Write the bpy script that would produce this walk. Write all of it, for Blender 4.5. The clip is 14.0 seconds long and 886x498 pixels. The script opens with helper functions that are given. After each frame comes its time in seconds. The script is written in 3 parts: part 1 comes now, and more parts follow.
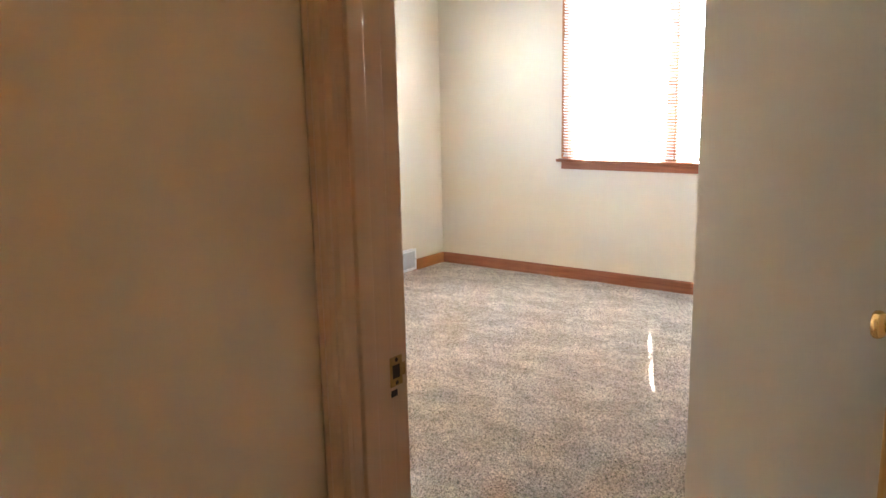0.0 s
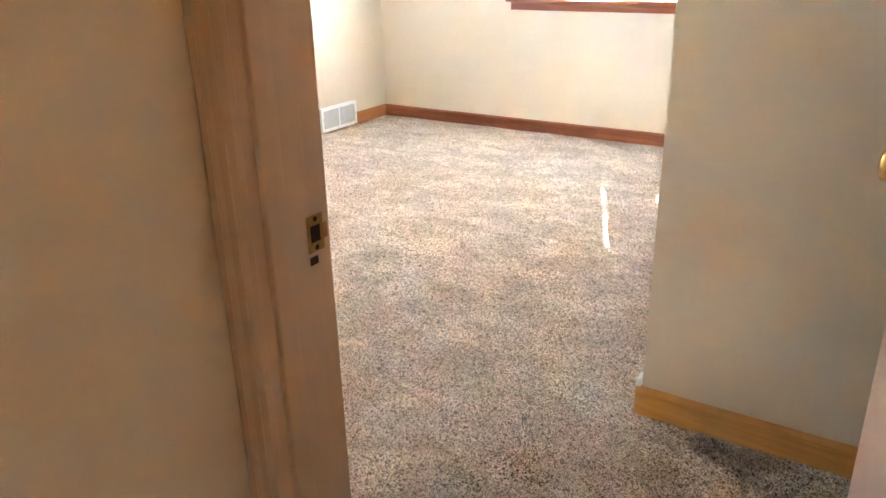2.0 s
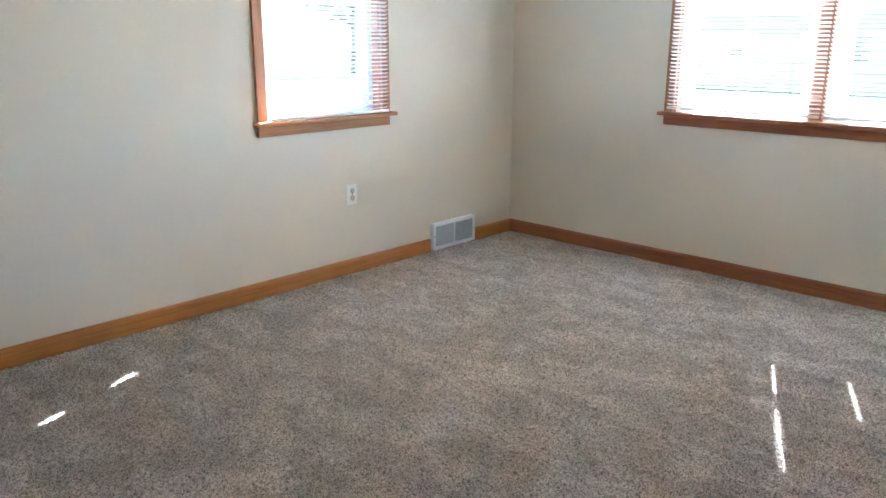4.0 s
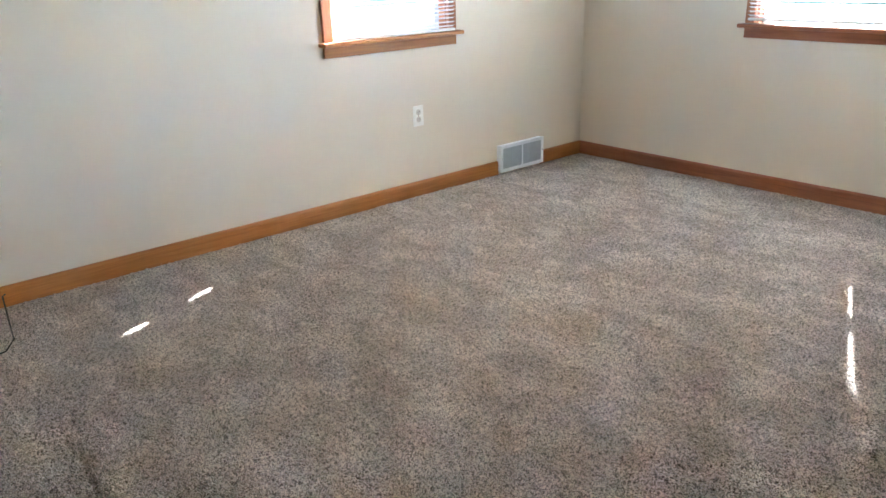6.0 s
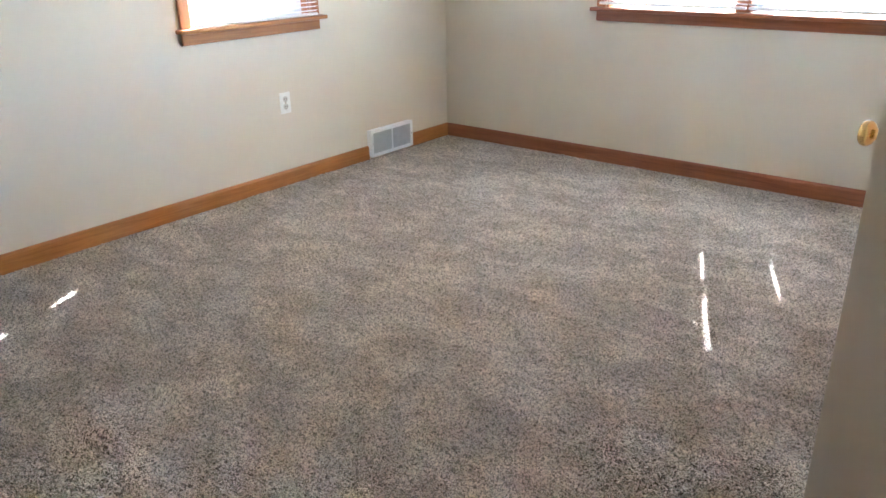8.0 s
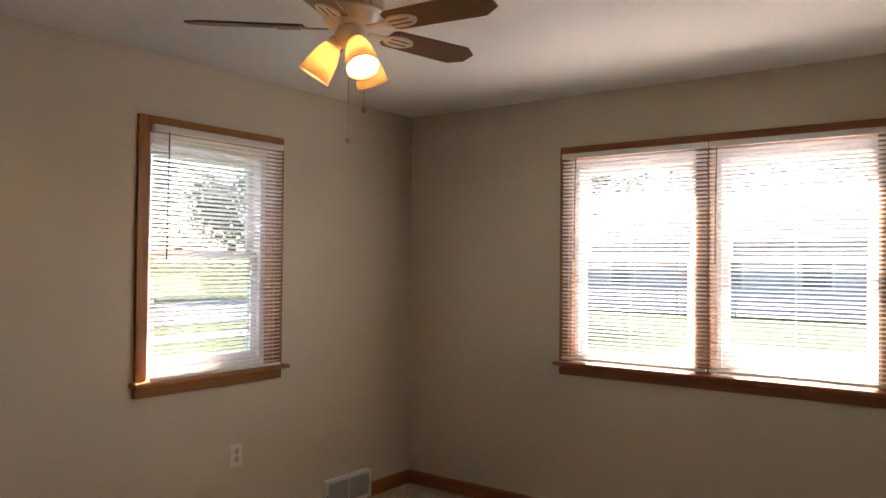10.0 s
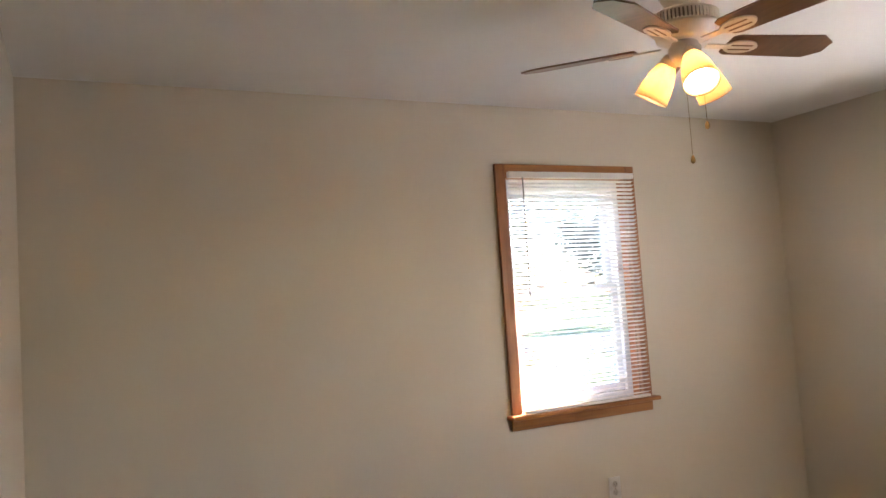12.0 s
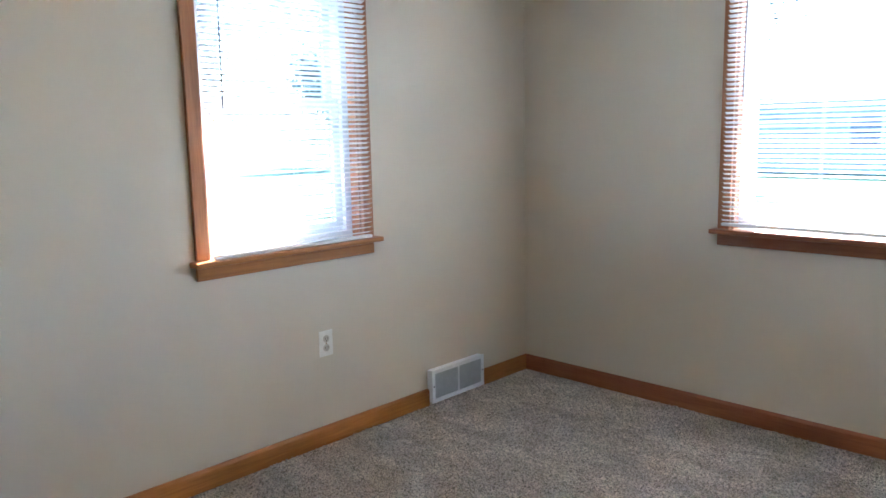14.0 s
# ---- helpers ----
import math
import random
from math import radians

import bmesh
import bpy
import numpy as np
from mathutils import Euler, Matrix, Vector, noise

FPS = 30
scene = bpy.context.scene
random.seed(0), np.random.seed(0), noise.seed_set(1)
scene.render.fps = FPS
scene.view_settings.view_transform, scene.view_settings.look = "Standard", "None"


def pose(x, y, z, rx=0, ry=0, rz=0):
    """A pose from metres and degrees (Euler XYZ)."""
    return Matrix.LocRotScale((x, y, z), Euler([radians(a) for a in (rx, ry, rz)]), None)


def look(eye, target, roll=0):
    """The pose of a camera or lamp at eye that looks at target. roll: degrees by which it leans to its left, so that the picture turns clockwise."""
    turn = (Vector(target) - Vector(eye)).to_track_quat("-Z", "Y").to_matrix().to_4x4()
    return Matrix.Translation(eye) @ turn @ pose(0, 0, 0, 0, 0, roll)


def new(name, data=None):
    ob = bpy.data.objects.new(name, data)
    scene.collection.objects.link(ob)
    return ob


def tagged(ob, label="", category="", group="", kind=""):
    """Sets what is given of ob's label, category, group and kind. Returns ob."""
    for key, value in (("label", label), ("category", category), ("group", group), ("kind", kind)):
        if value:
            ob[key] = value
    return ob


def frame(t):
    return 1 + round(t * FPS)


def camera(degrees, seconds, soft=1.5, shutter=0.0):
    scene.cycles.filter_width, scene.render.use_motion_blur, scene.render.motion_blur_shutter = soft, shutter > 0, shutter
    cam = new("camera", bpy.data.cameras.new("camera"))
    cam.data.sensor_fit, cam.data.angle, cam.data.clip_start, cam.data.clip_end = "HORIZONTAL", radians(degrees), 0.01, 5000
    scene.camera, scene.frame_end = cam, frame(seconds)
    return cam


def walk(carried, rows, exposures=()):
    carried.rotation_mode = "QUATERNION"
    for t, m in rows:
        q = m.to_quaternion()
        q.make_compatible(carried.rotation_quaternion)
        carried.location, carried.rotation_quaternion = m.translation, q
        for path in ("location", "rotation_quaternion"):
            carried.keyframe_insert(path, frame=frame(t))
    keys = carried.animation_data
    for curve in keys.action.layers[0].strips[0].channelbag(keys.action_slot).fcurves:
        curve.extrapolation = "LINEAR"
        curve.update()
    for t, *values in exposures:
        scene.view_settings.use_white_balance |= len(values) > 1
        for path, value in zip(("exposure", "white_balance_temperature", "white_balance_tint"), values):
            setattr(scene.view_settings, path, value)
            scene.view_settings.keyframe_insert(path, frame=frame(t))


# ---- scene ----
cam = camera(60.8, 14.0)
PATH = [
    (0, (3.762, -4.977, 1.32), (2.578, -3.412, 0.938), -1.3),
    (0.5, (3.747, -4.965, 1.297), (2.626, -3.382, 0.81), -1.3),
    (1, (3.729, -4.948, 1.218), (2.694, -3.382, 0.529), -0.9),
    (1.5, (3.701, -4.922, 1.199), (2.719, -3.384, 0.38), -0.0),
    (2, (3.622, -4.754, 1.226), (2.605, -3.2, 0.482), -1.3),
    (2.5, (3.502, -4.587, 1.258), (2.528, -2.961, 0.618), -2.5),
    (3, (3.335, -4.384, 1.218), (2.477, -2.678, 0.623), -2.1),
    (3.5, (3.248, -4.112, 1.268), (2.163, -2.533, 0.694), -0.4),
    (4, (3.225, -4.031, 1.279), (1.89, -2.64, 0.747), 0.1),
    (4.2, (3.23, -4.029, 1.273), (1.821, -2.702, 0.769), -0.3),
    (6.3, (3.263, -4.012, 1.226), (1.849, -2.827, 0.454), -2.7),
    (6.5, (3.263, -4.021, 1.213), (1.92, -2.804, 0.367), -2.4),
    (7, (3.266, -4.051, 1.199), (2.058, -2.777, 0.241), -2.1),
    (7.5, (3.263, -4.078, 1.202), (2.12, -2.752, 0.234), -1.6),
    (8, (3.262, -4.044, 1.263), (2.087, -2.614, 0.504), -1.1),
    (8.5, (3.247, -3.984, 1.322), (2.047, -2.457, 0.845), -0.6),
    (8.7, (3.233, -3.957, 1.343), (2.055, -2.385, 0.969), -0.5),
    (10.8, (3.157, -3.87, 1.503), (1.835, -2.385, 1.715), -2.6),
    (11, (3.172, -3.86, 1.512), (1.723, -2.498, 1.721), -2.8),
    (11.5, (3.19, -3.869, 1.49), (1.51, -2.798, 1.668), -3.7),
    (12, (3.184, -3.846, 1.463), (1.392, -2.968, 1.601), -3.9),
    (12.5, (3.184, -3.837, 1.423), (1.358, -3.02, 1.444), -3.6),
    (13, (3.165, -3.765, 1.387), (1.403, -2.849, 1.15), -2.5),
    (13.5, (2.916, -3.616, 1.36), (1.323, -2.455, 1.023), -1.8),
    (14, (2.601, -3.319, 1.357), (1.219, -1.907, 1.048), -1.2),
]
EXPOSURE = [(0, 6.45, 5950, 12), (1.5, 7.05, 6000, 13), (2.5, 6.8, 5800, 11), (3.2, 6.0, 5450, 10), (4, 5.4, 5350, 9), (6.5, 5.9, 5500, 10),
            (7.5, 6.25, 5450, 10), (8.0, 5.7, 5450, 10), (8.7, 5.0, 4950, 6), (10.8, 3.0, 9700, 36), (11.1, 3.1, 9700, 36), (11.5, 3.9, 9200, 33), (12, 4.4, 7200, 23),
            (12.6, 4.65, 6600, 21), (13.2, 5.0, 6300, 18), (14, 4.7, 5450, 12)]
walk(cam, [(t, look(eye, target, roll)) for t, eye, target, roll in PATH], EXPOSURE)

# ---- world, sun, exposure ----
SUN_DIR = Vector((0.283, -0.674, -0.682))
world = bpy.data.worlds.new("world")
scene.world = world
world.use_nodes = True
wn = world.node_tree
sky = wn.nodes.new("ShaderNodeTexSky")
sky.sky_type = "NISHITA"
sky.sun_disc = False
sky.sun_elevation = radians(43)
sky.sun_rotation = radians(-22.8)
wn.links.new(sky.outputs[0], wn.nodes["Background"].inputs[0])
wn.nodes["Background"].inputs[1].default_value = 0.15
sun = new("sun", bpy.data.lights.new("sun", "SUN"))
sun.data.energy = 4.5
sun.data.angle = radians(0.5)
sun.data.color = (1.0, 0.95, 0.87)
sun.matrix_world = look((0, 0, 12), Vector((0, 0, 12)) + SUN_DIR)



def sky_portal(at, width, height):
    """Guides the sky's light through a window opening; gives off none of its own."""
    p = new("sky_portal", bpy.data.lights.new("sky_portal", "AREA"))
    p.data.shape = "RECTANGLE"
    p.data.size, p.data.size_y = width, height
    p.data.cycles.is_portal = True
    p.matrix_world = at


sky_portal(look((-0.165, -1.553, 1.4785), (1.0, -1.553, 1.4785)), 0.75, 1.167)
sky_portal(look((1.946, 0.165, 1.4785), (1.946, -1.0, 1.4785)), 1.552, 1.167)

# ---- materials ----
def material(name, rough=0.6, metal=0.0, spec=0.5):
    m = bpy.data.materials.new(name)
    m.use_nodes = True
    b = m.node_tree.nodes["Principled BSDF"]
    b.inputs["Roughness"].default_value = rough
    b.inputs["Metallic"].default_value = metal
    b.inputs["Specular IOR Level"].default_value = spec
    return m, m.node_tree, b


def coords(nt, scale=(1, 1, 1), kind="Object"):
    tc = nt.nodes.new("ShaderNodeTexCoord")
    mp = nt.nodes.new("ShaderNodeMapping")
    mp.inputs["Scale"].default_value = scale
    nt.links.new(tc.outputs[kind], mp.inputs[0])
    return mp.outputs[0]


def world_coords(nt, scale=(1, 1, 1)):
    g = nt.nodes.new("ShaderNodeNewGeometry")
    mp = nt.nodes.new("ShaderNodeMapping")
    mp.inputs["Scale"].default_value = scale
    nt.links.new(g.outputs["Position"], mp.inputs[0])
    return mp.outputs[0]


def noise_tex(nt, vec, scale, detail=3.0, rough=0.5, distortion=0.0):
    n = nt.nodes.new("ShaderNodeTexNoise")
    n.inputs["Scale"].default_value = scale
    n.inputs["Detail"].default_value = detail
    n.inputs["Roughness"].default_value = rough
    n.inputs["Distortion"].default_value = distortion
    nt.links.new(vec, n.inputs["Vector"])
    return n.outputs["Fac"]


def ramp(nt, fac, *stops):
    r = nt.nodes.new("ShaderNodeValToRGB")
    while len(r.color_ramp.elements) < len(stops):
        r.color_ramp.elements.new(0.5)
    for e, (p, c) in zip(r.color_ramp.elements, stops):
        e.position, e.color = p, (*c, 1)
    nt.links.new(fac, r.inputs[0])
    return r.outputs[0]


def mix(nt, fac, a, b, mode="MIX"):
    m = nt.nodes.new("ShaderNodeMix")
    m.data_type, m.blend_type = "RGBA", mode
    for sock, v in ((m.inputs[0], fac), (m.inputs[6], a), (m.inputs[7], b)):
        if isinstance(v, bpy.types.NodeSocket):
            nt.links.new(v, sock)
        else:
            sock.default_value = v if isinstance(v, (int, float)) else (*v, 1)
    return m.outputs[2]


def bump(nt, b, height, strength, dist=0.01):
    n = nt.nodes.new("ShaderNodeBump")
    n.inputs["Strength"].default_value = strength
    n.inputs["Distance"].default_value = dist
    nt.links.new(height, n.inputs["Height"])
    nt.links.new(n.outputs[0], b.inputs["Normal"])


def paint(name, colour, rough=0.6, var=0.06, grain=260, bumpy=0.12, spec=0.4):
    m, nt, b = material(name, rough, 0, spec)
    v = world_coords(nt)
    lo = tuple(c * (1 - var) for c in colour)
    hi = tuple(min(1, c * (1 + var)) for c in colour)
    col = ramp(nt, noise_tex(nt, v, 1.3, 4), (0.3, lo), (0.7, hi))
    speck = noise_tex(nt, v, 40, 3)
    col = mix(nt, 0.12, col, ramp(nt, speck, (0.35, lo), (0.65, hi)), "MIX")
    nt.links.new(col, b.inputs["Base Color"])
    bump(nt, b, noise_tex(nt, v, grain, 2), bumpy, 0.002)
    return m


def wood(name, dark, light, axis="X", rough=0.35, freq=26, spec=0.5, coat=0.0):
    m, nt, b = material(name, rough, 0, spec)
    s = [freq, freq, freq]
    s["XYZ".index(axis)] = freq * 0.05
    v = world_coords(nt, tuple(s))
    grain = noise_tex(nt, v, 1.0, 5, 0.6, 1.4)
    fine = noise_tex(nt, world_coords(nt, tuple(k * 9 for k in s)), 1.0, 2)
    col = ramp(nt, grain, (0.3, dark), (0.7, light))
    col = mix(nt, 0.25, col, ramp(nt, fine, (0.35, dark), (0.65, light)))
    big = noise_tex(nt, world_coords(nt), 2.2, 2)
    col = mix(nt, ramp(nt, big, (0.3, (0.0, 0.0, 0.0)), (0.7, (0.3, 0.3, 0.3))), col, dark)
    nt.links.new(col, b.inputs["Base Color"])
    b.inputs["Coat Weight"].default_value = coat
    b.inputs["Coat Roughness"].default_value = 0.25
    bump(nt, b, grain, 0.12, 0.002)
    return m


def plain(name, colour, rough=0.4, metal=0.0, var=0.05, scale=30, bumpy=0.05):
    m, nt, b = material(name, rough, metal)
    v = world_coords(nt)
    f = noise_tex(nt, v, scale, 3)
    nt.links.new(ramp(nt, f, (0.3, tuple(c * (1 - var) for c in colour)), (0.7, tuple(min(1, c * (1 + var)) for c in colour))), b.inputs["Base Color"])
    rr = nt.nodes.new("ShaderNodeMapRange")
    rr.inputs["To Min"].default_value, rr.inputs["To Max"].default_value = rough * 0.85, min(1, rough * 1.15)
    nt.links.new(noise_tex(nt, v, scale * 0.4, 2), rr.inputs["Value"])
    nt.links.new(rr.outputs[0], b.inputs["Roughness"])
    bump(nt, b, f, bumpy, 0.001)
    return m


WALL = paint("wall_paint", (0.675, 0.61, 0.50), 0.55, 0.03)
CEIL = paint("ceiling_paint", (0.86, 0.85, 0.82), 0.75, 0.03, 120, 0.3)
# Darker, redder copy of the trim: the backlit wall's shade in its colour.
TRIM_X_SHADED = wood("shaded_trim_x", (0.21, 0.066, 0.027), (0.40, 0.145, 0.06), "X", 0.38, 30)
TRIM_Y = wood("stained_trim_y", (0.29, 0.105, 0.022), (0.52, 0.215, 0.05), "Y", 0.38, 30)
# Golden copy of the trim: the hall lamp's light is put into its colour.
TRIM_HALL_LIT = wood("hall_lit_trim", (0.42, 0.20, 0.045), (0.70, 0.38, 0.11), "X", 0.38, 30)
TRIM_Z = wood("stained_trim_z", (0.24, 0.088, 0.03), (0.48, 0.20, 0.075), "Z", 0.38, 30)
# Paler than the brown varnish: its grazing sheen is put into the colour.
DOOR_SHEEN = wood("varnished_door_sheen", (0.54, 0.35, 0.25), (0.64, 0.44, 0.33), "Z", 0.28, 14, 0.5, 0.4)
JAMB_WOOD = wood("varnished_jamb", (0.50, 0.365, 0.25), (0.565, 0.42, 0.295), "Z", 0.3, 16, 0.5, 0.3)
PINE = wood("bare_pine", (0.40, 0.22, 0.075), (0.74, 0.52, 0.26), "Z", 0.45, 34)
WHITE_TRIM = plain("white_trim_paint", (0.80, 0.72, 0.67), 0.4)
VINYL = plain("white_vinyl", (0.80, 0.82, 0.84), 0.35)
SLAT = plain("blind_slat", (0.86, 0.855, 0.83), 0.6, 0, 0.04, 12)
CORD = plain("blind_cord", (0.72, 0.70, 0.66), 0.8)
WAND = plain("clear_wand", (0.22, 0.23, 0.22), 0.2)
BRASS = plain("polished_brass", (0.80, 0.56, 0.22), 0.16, 1.0, 0.06, 60)
BRASS_DULL = plain("worn_brass", (0.34, 0.22, 0.09), 0.42, 1.0, 0.2, 90)
DARK = plain("dark_hole", (0.012, 0.009, 0.007), 0.9)
PLATE = plain("ivory_plastic", (0.80, 0.79, 0.74), 0.35)
OUTLET = plain("outlet_plastic", (0.55, 0.52, 0.45), 0.4)
VENT = plain("white_enamel", (0.86, 0.88, 0.90), 0.35)
VENT_GREY = plain("register_louvre", (0.50, 0.53, 0.55), 0.4)
FAN_WHITE = plain("cream_enamel", (0.76, 0.71, 0.63), 0.3)
BLADE = wood("fan_blade_wood", (0.15, 0.072, 0.032), (0.27, 0.135, 0.06), "X", 0.4, 18)
SLOT_SHADE = plain("slot_shadow_grey", (0.24, 0.21, 0.18), 0.6)
CABLE = plain("black_rubber", (0.015, 0.014, 0.014), 0.5)
DIRT = plain("window_latch", (0.08, 0.07, 0.06), 0.5)


def carpet_material():
    m, nt, b = material("carpet", 0.95, 0, 0.1)
    v = world_coords(nt)
    brushed = nt.nodes.new("ShaderNodeMapping")
    brushed.inputs["Rotation"].default_value = (0, 0, radians(32))
    brushed.inputs["Scale"].default_value = (0.75, 1.25, 1.0)
    nt.links.new(v, brushed.inputs[0])
    lay_sheen = noise_tex(nt, brushed.outputs[0], 5.2, 9, 0.62, 0.9)
    wide = noise_tex(nt, v, 1.3, 3, 0.5)
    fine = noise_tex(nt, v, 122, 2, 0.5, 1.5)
    tuft = nt.nodes.new("ShaderNodeTexVoronoi")
    tuft.inputs["Scale"].default_value = 150
    nt.links.new(v, tuft.inputs["Vector"])
    # Light and dark patches: the brushed pile's sheen is put into the colour.
    col = ramp(nt, lay_sheen, (0.37, (0.58, 0.493, 0.41)), (0.49, (0.74, 0.635, 0.535)), (0.61, (1.0, 0.875, 0.755)))
    col = mix(nt, 0.25, col, ramp(nt, wide, (0.35, (0.56, 0.48, 0.405)), (0.65, (0.82, 0.71, 0.605))))
    # Dark speckle: shade in the gaps between tufts is multiplied into the colour.
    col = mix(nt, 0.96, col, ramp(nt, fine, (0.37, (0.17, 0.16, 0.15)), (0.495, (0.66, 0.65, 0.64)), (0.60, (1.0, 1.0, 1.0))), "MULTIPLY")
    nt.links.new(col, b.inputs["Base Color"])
    b.inputs["Sheen Weight"].default_value = 0.25
    b.inputs["Sheen Roughness"].default_value = 0.6
    h = nt.nodes.new("ShaderNodeMath")
    h.operation = "SUBTRACT"
    nt.links.new(fine, h.inputs[0])
    nt.links.new(tuft.outputs["Distance"], h.inputs[1])
    bump(nt, b, h.outputs[0], 1.0, 0.008)
    return m


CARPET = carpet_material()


def glass_material():
    m, nt, b = material("window_glass", 0.0)
    b.inputs["Transmission Weight"].default_value = 1.0
    b.inputs["IOR"].default_value = 1.02
    # Blue-grey tint added to dim the bright outdoors seen through the panes.
    b.inputs["Base Color"].default_value = (0.31, 0.38, 0.46, 1)
    return m


GLASS = glass_material()


def shade_material():
    m, nt, b = material("amber_frosted_glass", 0.5)
    out = nt.nodes["Material Output"]
    tr = nt.nodes.new("ShaderNodeBsdfTranslucent")
    tr.inputs[0].default_value = (0.46, 0.36, 0.23, 1)
    b.inputs["Base Color"].default_value = (0.72, 0.55, 0.33, 1)
    f = noise_tex(nt, world_coords(nt), 35, 3)
    nt.links.new(ramp(nt, f, (0.3, (0.60, 0.47, 0.32)), (0.7, (0.70, 0.57, 0.40))), b.inputs["Base Color"])
    mx = nt.nodes.new("ShaderNodeMixShader")
    mx.inputs[0].default_value = 0.5
    nt.links.new(b.outputs[0], mx.inputs[1])
    nt.links.new(tr.outputs[0], mx.inputs[2])
    nt.links.new(mx.outputs[0], out.inputs[0])
    return m


SHADE = shade_material()


def glow(name, colour, strength):
    m, nt, b = material(name, 0.4)
    b.inputs["Base Color"].default_value = (0.9, 0.85, 0.75, 1)
    b.inputs["Emission Color"].default_value = (*colour, 1)
    b.inputs["Emission Strength"].default_value = strength
    return m


BULB = glow("lit_bulb", (1.0, 0.74, 0.46), 8.0)
HALL_GLOW = glow("lit_hall_globe", (1.0, 0.52, 0.19), 0.19)


def ground_material():
    m, nt, b = material("lawn", 0.9, 0, 0.1)
    v = world_coords(nt)
    col = ramp(nt, noise_tex(nt, v, 0.6, 5), (0.3, (0.12, 0.155, 0.07)), (0.7, (0.19, 0.225, 0.11)))
    col = mix(nt, 0.4, col, ramp(nt, noise_tex(nt, v, 30, 3), (0.3, (0.06, 0.08, 0.035)), (0.7, (0.16, 0.18, 0.09))))
    nt.links.new(col, b.inputs["Base Color"])
    bump(nt, b, noise_tex(nt, v, 60, 3), 0.6, 0.03)
    return m


LAWN = ground_material()
CONCRETE = plain("concrete", (0.62, 0.60, 0.56), 0.85, 0, 0.12, 3, 0.2)
ASPHALT = plain("worn_asphalt", (0.13, 0.135, 0.15), 0.85, 0, 0.15, 4, 0.2)
BARK = plain("bark", (0.09, 0.065, 0.045), 0.9, 0, 0.3, 18, 0.6)
LEAF = plain("leaves", (0.11, 0.135, 0.10), 0.7, 0, 0.35, 2)
SIDING = plain("house_siding", (0.36, 0.38, 0.41), 0.7, 0, 0.06, 1.5)
SHINGLE = plain("roof_shingle", (0.11, 0.105, 0.10), 0.9, 0, 0.2, 6)
DARK_GLASS = plain("dark_window_glass", (0.14, 0.16, 0.19), 0.1)


# ---- building helpers ----
def part(name, bm, mat, parent=None, label="", smooth=False):
    me = bpy.data.meshes.new(name)
    if smooth:
        for f in bm.faces:
            f.smooth = True
    bm.to_mesh(me)
    bm.free()
    me.materials.append(mat)
    ob = new(name, me)
    if parent is not None:
        ob.parent = parent
    if label:
        ob["label"] = label
    return ob


def thing(name, at, label, category, group="", kind=""):
    ob = new(name)
    ob.empty_display_size = 0.05
    ob.matrix_basis = at
    return tagged(ob, label, category, group, kind)


def box(bm, x0, x1, y0, y1, z0, z1, bevel=0.0, m=None):
    r = bmesh.ops.create_cube(bm, size=1.0)
    vs = r["verts"]
    bmesh.ops.transform(bm, matrix=Matrix.Translation(((x0 + x1) / 2, (y0 + y1) / 2, (z0 + z1) / 2)) @ Matrix.Diagonal((x1 - x0, y1 - y0, z1 - z0, 1)), verts=vs)
    if bevel > 0:
        es = list({e for v in vs for e in v.link_edges})
        r2 = bmesh.ops.bevel(bm, geom=es, offset=bevel, segments=2, affect="EDGES", profile=0.5)
        vs = list({v for f in r2["faces"] for v in f.verts} | {v for v in vs if v.is_valid})
    if m is not None:
        bmesh.ops.transform(bm, matrix=m, verts=vs)
    return bm


def boxes(*bs, bevel=0.0):
    bm = bmesh.new()
    for b in bs:
        box(bm, *b, bevel=bevel)
    return bm


def lathe(profile, seg=28, m=None):
    """A solid turned round z from (radius, height) pairs."""
    bm = bmesh.new()
    rings = []
    for r, z in profile:
        if r < 1e-6:
            rings.append([bm.verts.new((0, 0, z))])
        else:
            rings.append([bm.verts.new((r * math.cos(2 * math.pi * i / seg), r * math.sin(2 * math.pi * i / seg), z)) for i in range(seg)])
    for a, b in zip(rings, rings[1:]):
        for i in range(seg):
            j = (i + 1) % seg
            if len(a) == 1 and len(b) == 1:
                continue
            if len(a) == 1:
                bm.faces.new((a[0], b[j], b[i]))
            elif len(b) == 1:
                bm.faces.new((a[i], a[j], b[0]))
            else:
                bm.faces.new((a[i], a[j], b[j], b[i]))
    bmesh.ops.recalc_face_normals(bm, faces=bm.faces)
    if m is not None:
        bmesh.ops.transform(bm, matrix=m, verts=bm.verts)
    return bm


def tube(points, r, seg=8):
    bm = bmesh.new()
    pts = [Vector(p) for p in points]
    rings = []
    for i, p in enumerate(pts):
        d = (pts[min(i + 1, len(pts) - 1)] - pts[max(i - 1, 0)]).normalized()
        u = d.orthogonal().normalized()
        w = d.cross(u)
        rr = r[i] if isinstance(r, (list, tuple)) else r
        rings.append([bm.verts.new(p + rr * (u * math.cos(2 * math.pi * k / seg) + w * math.sin(2 * math.pi * k / seg))) for k in range(seg)])
    for a, b in zip(rings, rings[1:]):
        best = min(range(seg), key=lambda s: (a[0].co - b[s].co).length)
        for k in range(seg):
            bm.faces.new((a[k], a[(k + 1) % seg], b[(k + 1 + best) % seg], b[(k + best) % seg]))
    for ring in (rings[0], rings[-1]):
        bm.faces.new(ring)
    bmesh.ops.recalc_face_normals(bm, faces=bm.faces)
    return bm


